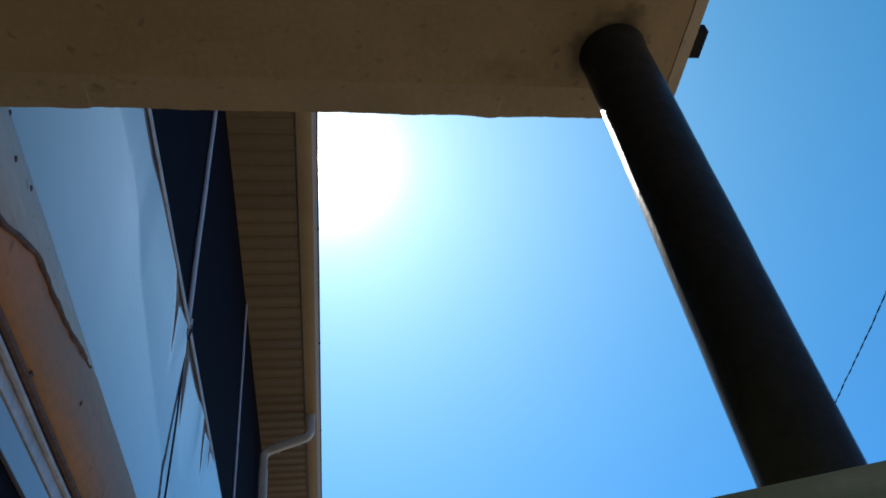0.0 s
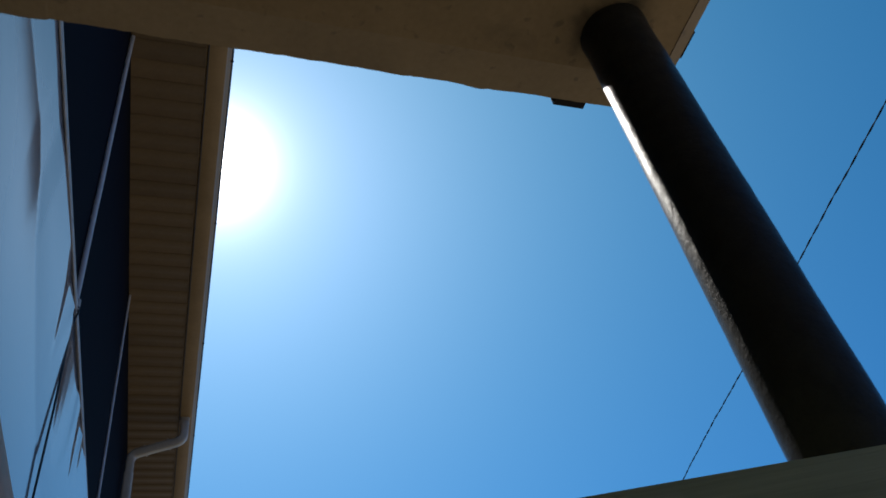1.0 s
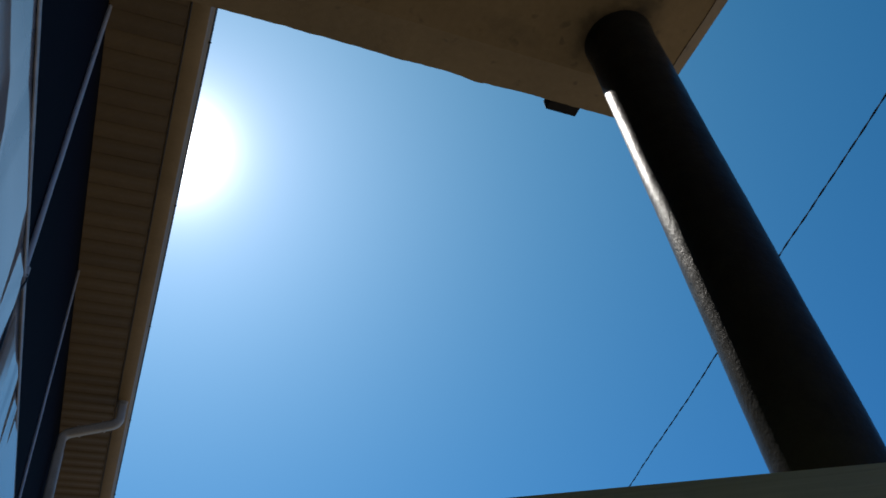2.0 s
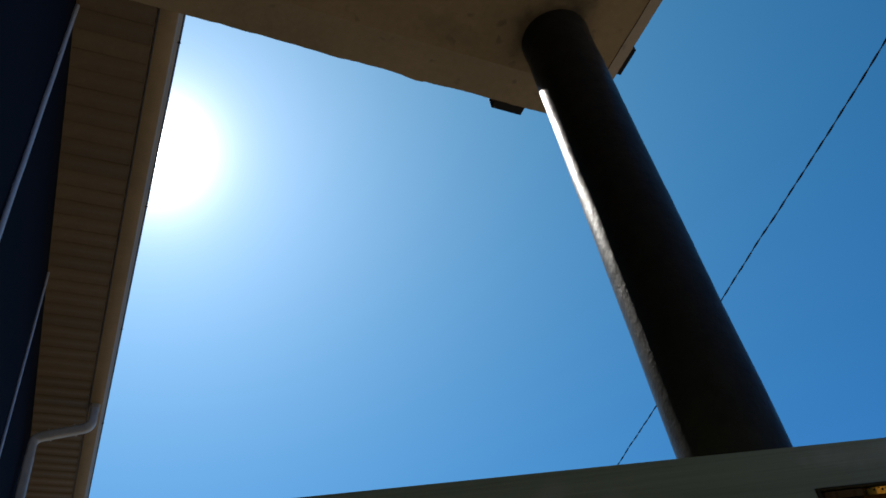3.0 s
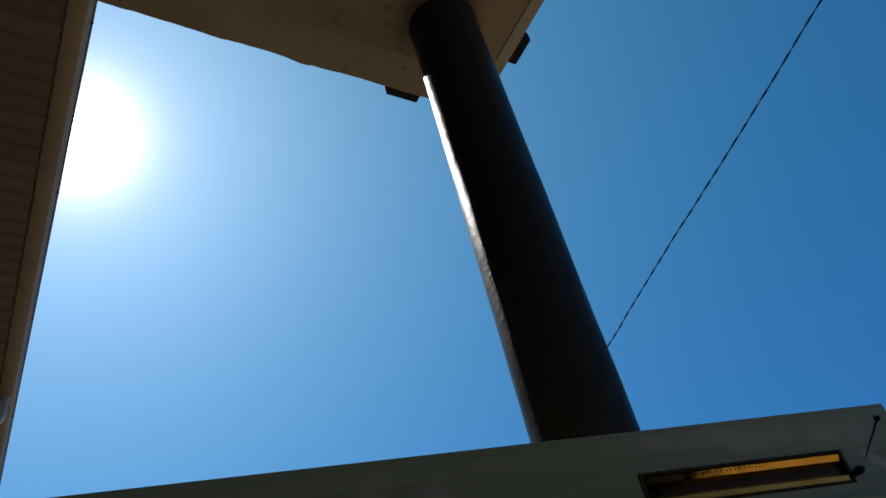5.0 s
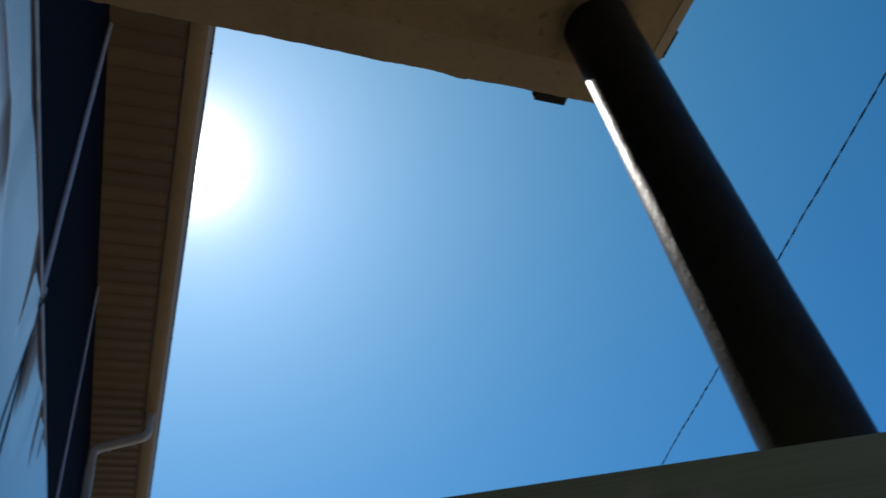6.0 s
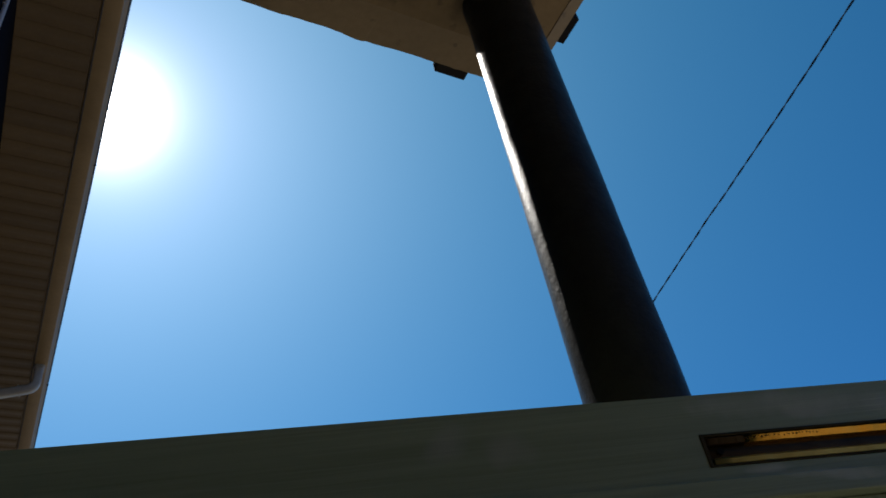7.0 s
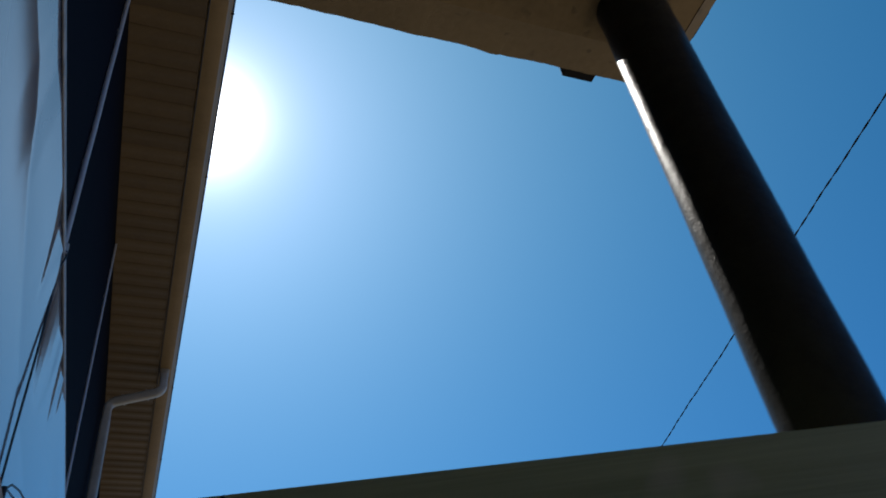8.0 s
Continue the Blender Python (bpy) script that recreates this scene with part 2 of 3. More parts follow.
def rounded(w, h, r, n=4):
    out = []
    for cx, cy, a0 in ((w / 2 - r, h / 2 - r, 0), (-w / 2 + r, h / 2 - r, 90), (-w / 2 + r, -h / 2 + r, 180), (w / 2 - r, -h / 2 + r, 270)):
        for i in range(n):
            a = radians(a0 + 90 * i / (n - 1))
            out.append((cx + r * math.cos(a), cy + r * math.sin(a)))
    return out


def smooth_path(pts, r, n=6):
    """The path with its inner corners rounded off."""
    pts = [Vector(p) for p in pts]
    out = [pts[0]]
    for a, b, c in zip(pts, pts[1:], pts[2:]):
        p, q = b + (a - b).normalized() * r, b + (c - b).normalized() * r
        for i in range(n + 1):
            s = i / n
            out.append(p * (1 - s) ** 2 + b * 2 * s * (1 - s) + q * s * s)
    return out + [pts[-1]]


# ---- plan ----
WALL_X, EAVE_Z, GUTTER_X0, GUTTER_X1 = -0.207, 6.181, 0.275, 0.4346
HOUSE_Y0, HOUSE_Y1 = -4.0, 13.0
TRIM_Z, PANEL_Z0 = 3.833, 2.60
SLAB_Z, SLAB_Y, SLAB_X = 2.31, 1.102, 1.006
COL = (0.8651, 0.9600)
CONDUIT_Y, CONDUIT_Y2 = 3.49, 5.98
# the house stands a trifle askew to the porch
HOUSE_TURN = Matrix.Translation((WALL_X, 4, 0)) @ pose(0, 0, 0, 0, 0, -0.74) @ Matrix.Translation((-WALL_X, -4, 0))
HOUSE_THINGS = []

# ---- ground ----
bm = bmesh.new()
bmesh.ops.create_grid(bm, x_segments=40, y_segments=40, size=400)
ground = tagged(finish("ground", bm, concrete), "pale worn concrete yard reaching into the distance", "ground", kind="structure")

# ---- house ----
wall_house = house_thing("wall_west", (WALL_X, 3, 0), "house wall, dark navy above and below a glossy pale panel band", "wall", kind="structure")
part("wall_body", box((WALL_X - 0.2, HOUSE_Y0, 0), (WALL_X, HOUSE_Y1, PANEL_Z0 - 0.002)), wall_navy, wall_house)
part("wall_recess", box((WALL_X - 0.2, HOUSE_Y0, PANEL_Z0 - 0.002), (WALL_X - 0.06, HOUSE_Y1, TRIM_Z + 0.001)), wall_navy, wall_house)
part("wall_body", box((WALL_X - 0.2, HOUSE_Y0, TRIM_Z + 0.001), (WALL_X, HOUSE_Y1, EAVE_Z + 0.2)), wall_navy, wall_house)
roof = house_thing("roof", (WALL_X, 3, EAVE_Z), "shallow grey shingled roof over the house eave", "roof", kind="structure")
bm = bmesh.new()
x0, x1, z0, z1 = 0.33, -5.0, EAVE_Z + 0.15, EAVE_Z + 1.7
vs = [bm.verts.new(c) for y in (HOUSE_Y0, HOUSE_Y1) for c in ((x0, y, z0), (x1, y, z1), (x1, y, z1 - 0.1), (x0, y, z0 - 0.04))]
for f in ((0, 1, 2, 3), (7, 6, 5, 4), (0, 4, 5, 1), (1, 5, 6, 2), (2, 6, 7, 3), (3, 7, 4, 0)):
    bm.faces.new([vs[i] for i in f])
part("roof_deck", bm, shingle, roof)
part("fascia", box((0.250, HOUSE_Y0, EAVE_Z + 0.0165), (0.272, HOUSE_Y1, EAVE_Z + 0.15), 0.002), gutter_tan, roof)


def panel_lean(y, z):
    """Slope of the buckled sheet: it leans outward above a wavy line and lies flat again in dents under the trim."""
    onset = np.interp(y, (1.0, 1.94, 2.25, 2.43, 2.50, 2.62, 2.78, 3.01, 3.21, 3.5, 4.5, 6.0), (3.49, 3.55, 3.56, 3.51, 3.45, 3.35, 3.29, 3.20, 3.13, 3.06, 3.05, 3.05))
    dent = np.interp(y, (2.98, 3.08, 3.17, 3.225, 3.25, 3.32, 3.44, 3.50, 3.56, 3.63, 3.78, 3.93, 4.05, 4.10, 4.22, 4.27, 4.33, 4.42, 4.46, 4.53, 4.70, 4.82),
                     (3.95, 3.77, 3.66, 3.48, 3.37, 3.50, 3.76, 3.72, 3.44, 3.28, 3.23, 3.28, 3.42, 3.66, 3.74, 3.55, 3.45, 3.62, 3.78, 3.63, 3.82, 3.95))
    lean = np.clip((z - onset) / 0.03 + 0.5, 0, 1) * (0.33 + 0.67 * np.clip((dent - z) / 0.03 + 0.5, 0, 1))
    sag = np.clip((y - 2.2) / 0.25, 0, 1) * np.clip((onset + 0.05 - z) / 0.05, 0, 1) * np.clip((z - 2.75) / 0.1, 0, 1)
    return (0.040 - 0.010 * np.clip((y - 2.3) / 0.8, 0, 1)) * lean * (1 + 0.8 * np.clip((z - 3.58) / 0.2, 0, 1)) - 0.004 * sag + 0.002 * noise.noise((y * 0.8, z * 1.1, 3))


def build_panels():
    holder = house_thing("panel_band", (WALL_X, 3, PANEL_Z0), "glossy pale blue-grey wall panels, slightly buckled", "wall panel", kind="structure")
    for a, b in ((HOUSE_Y0 + 0.02, -0.6), (8.405, HOUSE_Y1 - 0.02)):
        part("panel", box((WALL_X - 0.058, a, PANEL_Z0), (WALL_X + 0.013, b, TRIM_Z), 0.002), panel_white, holder)
    ys = [-0.595 + 0.1 * i for i in range(16)] + [1.0 + 0.03 * i for i in range(134)] + [5.05 + 0.15 * i for i in range(23)] + [8.4]
    zs = np.linspace(PANEL_Z0, TRIM_Z, 84)
    bm = bmesh.new()
    rows = []
    for y in ys:
        out = np.cumsum([panel_lean(y, z) * (zs[1] - zs[0]) for z in zs])
        rows.append([bm.verts.new((WALL_X + 0.004 + o, y, z)) for o, z in zip(out, zs)] + [bm.verts.new((WALL_X - 0.058, y, TRIM_Z)), bm.verts.new((WALL_X - 0.058, y, PANEL_Z0))])
    n = len(rows[0])
    for p, q in zip(rows, rows[1:]):
        for j in range(n):
            bm.faces.new((p[j], p[(j + 1) % n], q[(j + 1) % n], q[j]))
    bm.faces.new(rows[0]), bm.faces.new(rows[-1][::-1])
    part("panel", bm, panel_white, holder, smooth=True)
    return holder


build_panels()
trim = house_thing("trim", (WALL_X, 3, TRIM_Z), "thin scuffed white trim rail capping the wall panels", "trim", kind="structure")
part("cap", box((WALL_X + 0.001, HOUSE_Y0, TRIM_Z + 0.001), (WALL_X + 0.031, HOUSE_Y1, TRIM_Z + 0.022), 0.003), trim_white, trim)
part("bead", box((WALL_X + 0.023, HOUSE_Y0, TRIM_Z - 0.014), (WALL_X + 0.029, HOUSE_Y1, TRIM_Z - 0.0005), 0.001), trim_white, trim)


def build_gutter():
    g = house_thing("gutter", (0.2, 3, EAVE_Z), "tan painted metal eave gutter with a rolled lip", "gutter", kind="structure")
    prof = [(GUTTER_X0, EAVE_Z + 0.12), (GUTTER_X0, EAVE_Z + 0.004), (GUTTER_X0 + 0.006, EAVE_Z)]
    for i in range(6):
        a = radians(-90 + 75 * i / 5)
        prof.append((GUTTER_X1 - 0.040 + 0.010 * math.cos(a), EAVE_Z + 0.010 + 0.010 * math.sin(a)))
    prof += [(GUTTER_X1 - 0.029, EAVE_Z + 0.030), (GUTTER_X1 - 0.024, EAVE_Z + 0.042), (GUTTER_X1 - 0.012, EAVE_Z + 0.052), (GUTTER_X1, EAVE_Z + 0.070), (GUTTER_X1 + 0.004, EAVE_Z + 0.11)]
    inner = [(x - 0.002 if x > 0.3 else x + 0.002, z + 0.003) for x, z in prof]
    loop = prof + inner[::-1]
    bm = bmesh.new()
    rows = [[bm.verts.new((x, y, z)) for x, z in loop] for y in np.linspace(HOUSE_Y0, HOUSE_Y1, 13)]
    for a, b in zip(rows, rows[1:]):
        for j in range(len(loop)):
            bm.faces.new((a[j], a[(j + 1) % len(loop)], b[(j + 1) % len(loop)], b[j]))
    bm.faces.new(rows[0])
    bm.faces.new(rows[-1][::-1])
    trough = part("trough", bm, gutter_tan, g, smooth=True)
    part("lip", sweep([(GUTTER_X1 + 0.004, y, EAVE_Z + 0.115) for y in (HOUSE_Y0, 3, HOUSE_Y1)], circle(0.008, 10)), lip_dark, g, "dark weathered rolled lip", smooth=True)
    part("edge_bead", sweep([(GUTTER_X1 + 0.001, y, EAVE_Z + 0.072) for y in (HOUSE_Y0, 3, HOUSE_Y1)], circle(0.005, 10)), lip_dark, g, "dark weathered edge", smooth=True)
    part("back_flange", box((GUTTER_X0 + 0.004, HOUSE_Y0, EAVE_Z - 0.006), (GUTTER_X0 + 0.012, HOUSE_Y1, EAVE_Z + 0.0005), 0.002), lip_dark, g, "dark folded back edge")
    for i in range(12):
        y = 5.139 + (i - 6) * 1.521
        bm = sweep([(GUTTER_X1 - 0.008, y, EAVE_Z + 0.062), (GUTTER_X1 + 0.014, y, EAVE_Z + 0.066)], circle(0.005, 8))
        part("screw", bm, dark_bracket, trough, "dark gutter screw")
    return g


build_gutter()


def build_downspout():
    px, py, lx, ly = 0.337, 7.80, -0.140, 7.93
    d = house_thing("downspout", (lx, ly, 0.0), "off-white metal downspout with an offset elbow to the wall", "downspout")
    ring = rounded(0.080, 0.092, 0.02)
    path = smooth_path([(px, py, EAVE_Z + 0.02), (px, py, EAVE_Z - 0.24), (lx, ly, EAVE_Z - 0.33), (lx, ly, EAVE_Z - 0.55)], 0.075, 8)
    elbow = part("elbow", sweep(path, ring), spout_white, d, smooth=True)
    pipe = part("pipe", sweep([(lx, ly, EAVE_Z - 0.53), (lx, ly, 0.02)], rounded(0.086, 0.098, 0.021)), spout_white, d, smooth=True)
    part("collar", sweep([(px, py, EAVE_Z - 0.035), (px, py, EAVE_Z + 0.004)], rounded(0.094, 0.106, 0.024)), spout_white, elbow, smooth=True)
    for k in (0.28, 0.72):
        a = Vector((px, py, EAVE_Z - 0.24)).lerp(Vector((lx, ly, EAVE_Z - 0.33)), k)
        e = (Vector((lx, ly, EAVE_Z - 0.33)) - Vector((px, py, EAVE_Z - 0.24))).normalized()
        part("crimp", sweep([a - e * 0.006, a + e * 0.006], rounded(0.086, 0.098, 0.021)), spout_white, elbow, smooth=True)
    for z in (3.2, 1.2):
        part("strap", box((WALL_X + 0.001, ly - 0.06, z), (lx + 0.05, ly + 0.06, z + 0.03), 0.004), spout_white, pipe, "white wall strap")
    return d


build_downspout()


def build_conduit(name, y, z0, z1, r, x, label):
    c = house_thing(name, (x, y, z0), label, "conduit")
    path = [(x, y + 0.004 * math.sin(i * 1.7), z0 + (z1 - z0) * i / 12) for i in range(13)]
    part("tube", sweep(path, circle(r, 12)), conduit_white, c, smooth=True)
    for k in (0.25, 0.75):
        z = z0 + (z1 - z0) * k
        part("clip", box((WALL_X + 0.0005, y - 0.014, z), (x + r * 0.6, y + 0.014, z + 0.01), 0.002), conduit_white, c)
    return c


build_conduit("conduit", CONDUIT_Y, TRIM_Z + 0.024, EAVE_Z - 0.006, 0.0135, WALL_X + 0.0145, "white plastic conduit running down the navy wall")
build_conduit("conduit", CONDUIT_Y2, TRIM_Z + 0.024, EAVE_Z - 0.006, 0.0095, WALL_X + 0.0105, "thin white conduit under the eave")


def build_wall_cable():
    c = house_thing("wall_cable", (WALL_X + 0.03, CONDUIT_Y, 0), "thin black cable hanging over the white panel", "cable")
    path = [(WALL_X + 0.032, CONDUIT_Y, TRIM_Z + 0.03), (WALL_X + 0.037, CONDUIT_Y, TRIM_Z - 0.01)]
    path += [(WALL_X + 0.017 + 0.003 * math.sin(i), CONDUIT_Y + 0.006 * math.sin(i * 0.9), TRIM_Z - 0.1 - i * 0.21) for i in range(6)]
    path += [(WALL_X + 0.075, CONDUIT_Y, 2.55), (WALL_X + 0.078, CONDUIT_Y, 2.45), (WALL_X + 0.04, CONDUIT_Y, 2.30), (WALL_X + 0.03, CONDUIT_Y, 2.0), (WALL_X + 0.03, CONDUIT_Y, 0.4)]
    part("cord", sweep(path, circle(0.0048, 8)), black_rubber, c, smooth=True)
    part("gland", sweep([(WALL_X + 0.026, CONDUIT_Y, TRIM_Z + 0.06), (WALL_X + 0.026, CONDUIT_Y, TRIM_Z + 0.0)], circle(0.0125, 12)), trim_white, c, "scuffed white cable gland", smooth=True)
    part("tie", sweep([(WALL_X + 0.026, CONDUIT_Y, TRIM_Z + 0.016), (WALL_X + 0.026, CONDUIT_Y, TRIM_Z + 0.008)], circle(0.0138, 12)), black_rubber, c, "black cable tie", smooth=True)
    side = [(WALL_X + 0.030, CONDUIT_Y - 0.005, 2.70), (WALL_X + 0.032, CONDUIT_Y + 0.06, 2.745), (WALL_X + 0.030, CONDUIT_Y + 0.15, 2.80), (WALL_X + 0.026, CONDUIT_Y + 0.41, 2.905), (WALL_X + 0.022, CONDUIT_Y + 0.68, 2.99), (WALL_X + 0.022, CONDUIT_Y + 1.1, 3.06)]
    part("side_cord", sweep(side, circle(0.0042, 8)), black_rubber, c, "thin black branch cord", smooth=True)
    part("joint", sweep([(WALL_X + 0.030, CONDUIT_Y, 2.675), (WALL_X + 0.030, CONDUIT_Y, 2.715)], circle(0.010, 10)), black_rubber, c, "taped black cable joint", smooth=True)
    for k in (-0.16, 0.12):
        part("staple", box((WALL_X + 0.018, CONDUIT_Y + k, TRIM_Z + 0.004), (WALL_X + 0.026, CONDUIT_Y + k + 0.05, TRIM_Z + 0.016), 0.002), black_rubber, c, "dark staple on the trim")
    return c


build_wall_cable()


def build_moulding():
    """A rounded, painted cornice along the wall with a mud trail, a seam and a flat strip under it."""
    z, half, deep = 2.475, 0.150, 0.065
    x = WALL_X
    m = house_thing("moulding", (x, 2, z), "rounded cream wall moulding with chipped paint and stains", "moulding", kind="structure")
    bm = bmesh.new()
    climb = (1.2, 1.42, 1.48, 1.565, 1.695, 1.79, 1.935, 2.03, 2.2), (-0.12, -0.095, -0.068, -0.032, -0.024, -0.017, 0.014, 0.040, 0.115)
    rows, n = [], 44
    for i in range(400):
        y = HOUSE_Y0 + 0.02 + 12.0 * i / 399
        row = []
        for j in range(n):
            a = -math.pi / 2 + math.pi * j / (n - 1)
            k = 1 + 0.05 * noise.noise((j * 0.12, y * 1.3, 3)) + 0.02 * noise.noise((j * 0.45, y * 6, 5))
            row.append(bm.verts.new((x + 0.014 + deep * math.cos(a) * k, y, z + half * math.sin(a) * (1 + 0.012 * noise.noise((y * 3, j * 0.1, 0))))))
        rows.append(row)
    for a, b in zip(rows, rows[1:]):
        for j in range(n - 1):
            f = bm.faces.new((a[j], a[j + 1], b[j + 1], b[j]))
            mid = f.calc_center_median()
            # below the trail stain; beyond it, soft shading put into the colour
            if mid.z - z < np.interp(mid.y, *climb) + (0.002 if mid.y < 2.0 else 0.012) * noise.noise((mid.y * 5, 2, 0)):
                f.material_index = 1
        bm.faces.new((a[n - 1], a[0], b[0], b[n - 1]))
    bm.faces.new(rows[0]), bm.faces.new(rows[-1][::-1])
    roll = part("roll", bm, cream_paint, m, smooth=True)
    roll.data.materials.append(brown_stain_and_shade)

    def on(y, up, out=0.0):
        c = math.sqrt(max(0.0, 1 - (up / half) ** 2))
        return (x + 0.014 + deep * c + out, y, z + up)
    trail = [on(y, np.interp(y, *climb) + 0.006 * noise.noise((y * 18, 0, 0)), 0.002) for y in np.linspace(1.22, 2.05, 40)]
    part("mud_trail", sweep(trail, circle(0.0078, 8), turns=[(0.85 + 0.5 * noise.noise((i * 0.6, 3, 1))) * (1 if i < 37 else 0.5) for i in range(40)]), mud, m, "dried brown mud trail", smooth=True)
    part("seam", sweep([(x + 0.026, y, z - half - 0.008) for y in np.linspace(HOUSE_Y0 + 0.1, 7.9, 40)], circle(0.011, 8)), mud, m, "dark seam under the moulding", smooth=True)
    part("seam_cord", sweep([(x + 0.020 + 0.003 * math.sin(y * 5), y, z - half - 0.036 + 0.004 * math.sin(y * 3)) for y in np.linspace(HOUSE_Y0 + 0.1, 7.9, 60)], circle(0.009, 8)), trim_white, m, "painted-over cord", smooth=True)
    for y, up in ((1.80, -0.165), (1.926, -0.137)):
        hook = [(x + 0.026, y - 0.012, z + up), (x + 0.036, y, z + up + 0.004), (x + 0.038, y + 0.010, z + up + 0.012), (x + 0.032, y + 0.012, z + up + 0.028)]
        part("hook", sweep(hook, circle(0.0045, 8)), mud, m, "small rusty bent hook", smooth=True)
    for y, up in ((1.36, 0.02), (1.30, 0.085), (1.46, 0.05), (2.05, -0.06)):
        bm = bmesh.new()
        bmesh.ops.create_icosphere(bm, subdivisions=2, radius=0.006)
        for v in bm.verts:
            v.co = Vector(on(y, up)) + Vector((v.co.x * 0.5, v.co.y * (1 + 0.5 * noise.noise(v.co * 90)), v.co.z * 1.4))
        part("mud_speck", bm, mud, m, "small brown mud speck")
    return m


build_moulding()


def build_strip():
    m = house_thing("base_strip", (WALL_X, 2, 2.16), "flat off-white strip with a stained groove under the moulding", "trim", kind="structure")
    part("board", box((WALL_X + 0.001, HOUSE_Y0 + 0.02, 2.155), (WALL_X + 0.012, 8.0, 2.235), 0.002), panel_white, m)
    part("board", box((WALL_X + 0.001, HOUSE_Y0 + 0.02, 2.241), (WALL_X + 0.014, 8.0, 2.318), 0.002), trim_white, m)
    part("groove", box((WALL_X + 0.001, HOUSE_Y0 + 0.02, 2.2355), (WALL_X + 0.006, 8.0, 2.2405)), mud, m, "dark stained groove")
    return m


build_strip()

# ---- porch roof slab ----
porch_roof = thing("porch_roof", (0.4, 0, SLAB_Z), "beige plastered porch roof slab with stained uneven edge", "porch roof", kind="structure")
bm = bmesh.new()
edge = [(WALL_X - 0.03, -2.5), (SLAB_X, -2.5)]
edge += [(SLAB_X + 0.002 * noise.noise((y * 9, 0, 0)), y) for y in np.linspace(-2.3, SLAB_Y - 0.06, 60)]
edge += [(SLAB_X - 0.05 + 0.05 * math.cos(radians(a)), SLAB_Y - 0.05 + 0.05 * math.sin(radians(a))) for a in range(10, 90, 16)]


def chips(x):
    """Chipped and patched places of the front edge."""
    worn = 0.0035 * math.exp(-((x - 0.690) / 0.022) ** 2) * (1 if x < 0.70 else 0.35) + 0.002 * math.exp(-((x - 0.55) / 0.02) ** 2)
    return worn - 0.0022 * math.exp(-((x - 0.795) / 0.022) ** 2) + (0.0025 if x < 0.05 else 0.0)


edge += [(x, SLAB_Y + chips(x) + 0.0022 * noise.noise((x * 6, 2, 0)) + 0.0015 * noise.noise((x * 23, 5, 0)) + 0.0010 * noise.noise((x * 70, 9, 0))) for x in np.linspace(SLAB_X - 0.06, WALL_X, 240)]
edge += [(WALL_X - 0.03, SLAB_Y)]
low = [bm.verts.new((x, y, SLAB_Z)) for x, y in edge]
top = [bm.verts.new((x, y, SLAB_Z + 0.14)) for x, y in edge]
inner = [bm.verts.new((min(x, SLAB_X - 0.032), min(y, SLAB_Y - 0.075), SLAB_Z - 0.020)) for x, y in edge]
bm.faces.new(inner[::-1]), bm.faces.new(top)
for i in range(len(edge)):
    j = (i + 1) % len(edge)
    bm.faces.new((low[i], low[j], top[j], top[i]))
    bm.faces.new((inner[i], inner[j], low[j], low[i]))
bmesh.ops.remove_doubles(bm, verts=bm.verts, dist=0.0002)
# darker ragged patches on the slab, most of them beside the column top
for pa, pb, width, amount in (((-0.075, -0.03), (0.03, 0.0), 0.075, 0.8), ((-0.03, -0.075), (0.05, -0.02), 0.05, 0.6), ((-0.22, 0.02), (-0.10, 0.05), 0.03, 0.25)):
    mark_or_light(plaster, Vector((COL[0] + pa[0], COL[1] + pa[1], SLAB_Z)), Vector((COL[0] + pb[0], COL[1] + pb[1], SLAB_Z)), Vector((0, 0, 1)), width, (0.045, 0.036, 0.022), amount, 28)
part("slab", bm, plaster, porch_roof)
crack = [(SLAB_X - 0.032 + 0.0016 * noise.noise((y * 14, 3, 0)), y, SLAB_Z - 0.0201) for y in np.linspace(0.2, 1.02, 60)]
part("crack", sweep(crack, circle(0.0008, 6)), mud, porch_roof, "thin dark crack along the slab edge")
part("roof_clip", box((0.897, SLAB_Y - 0.16, SLAB_Z + 0.1405), (0.961, SLAB_Y + 0.100, SLAB_Z + 0.166), 0.002), dark_bracket, porch_roof, "dark metal strap lying on the slab")
part("roof_clip", box((SLAB_X - 0.16, 1.006, SLAB_Z + 0.1405), (SLAB_X + 0.098, 1.063, SLAB_Z + 0.166), 0.002), dark_bracket, porch_roof, "dark metal strap lying on the slab")
tagged(finish("wall_south", box((WALL_X + 0.002, -2.7, 0), (SLAB_X + 0.5, -2.502, 2.6)), plaster), "plain beige porch wall", "wall", kind="structure")


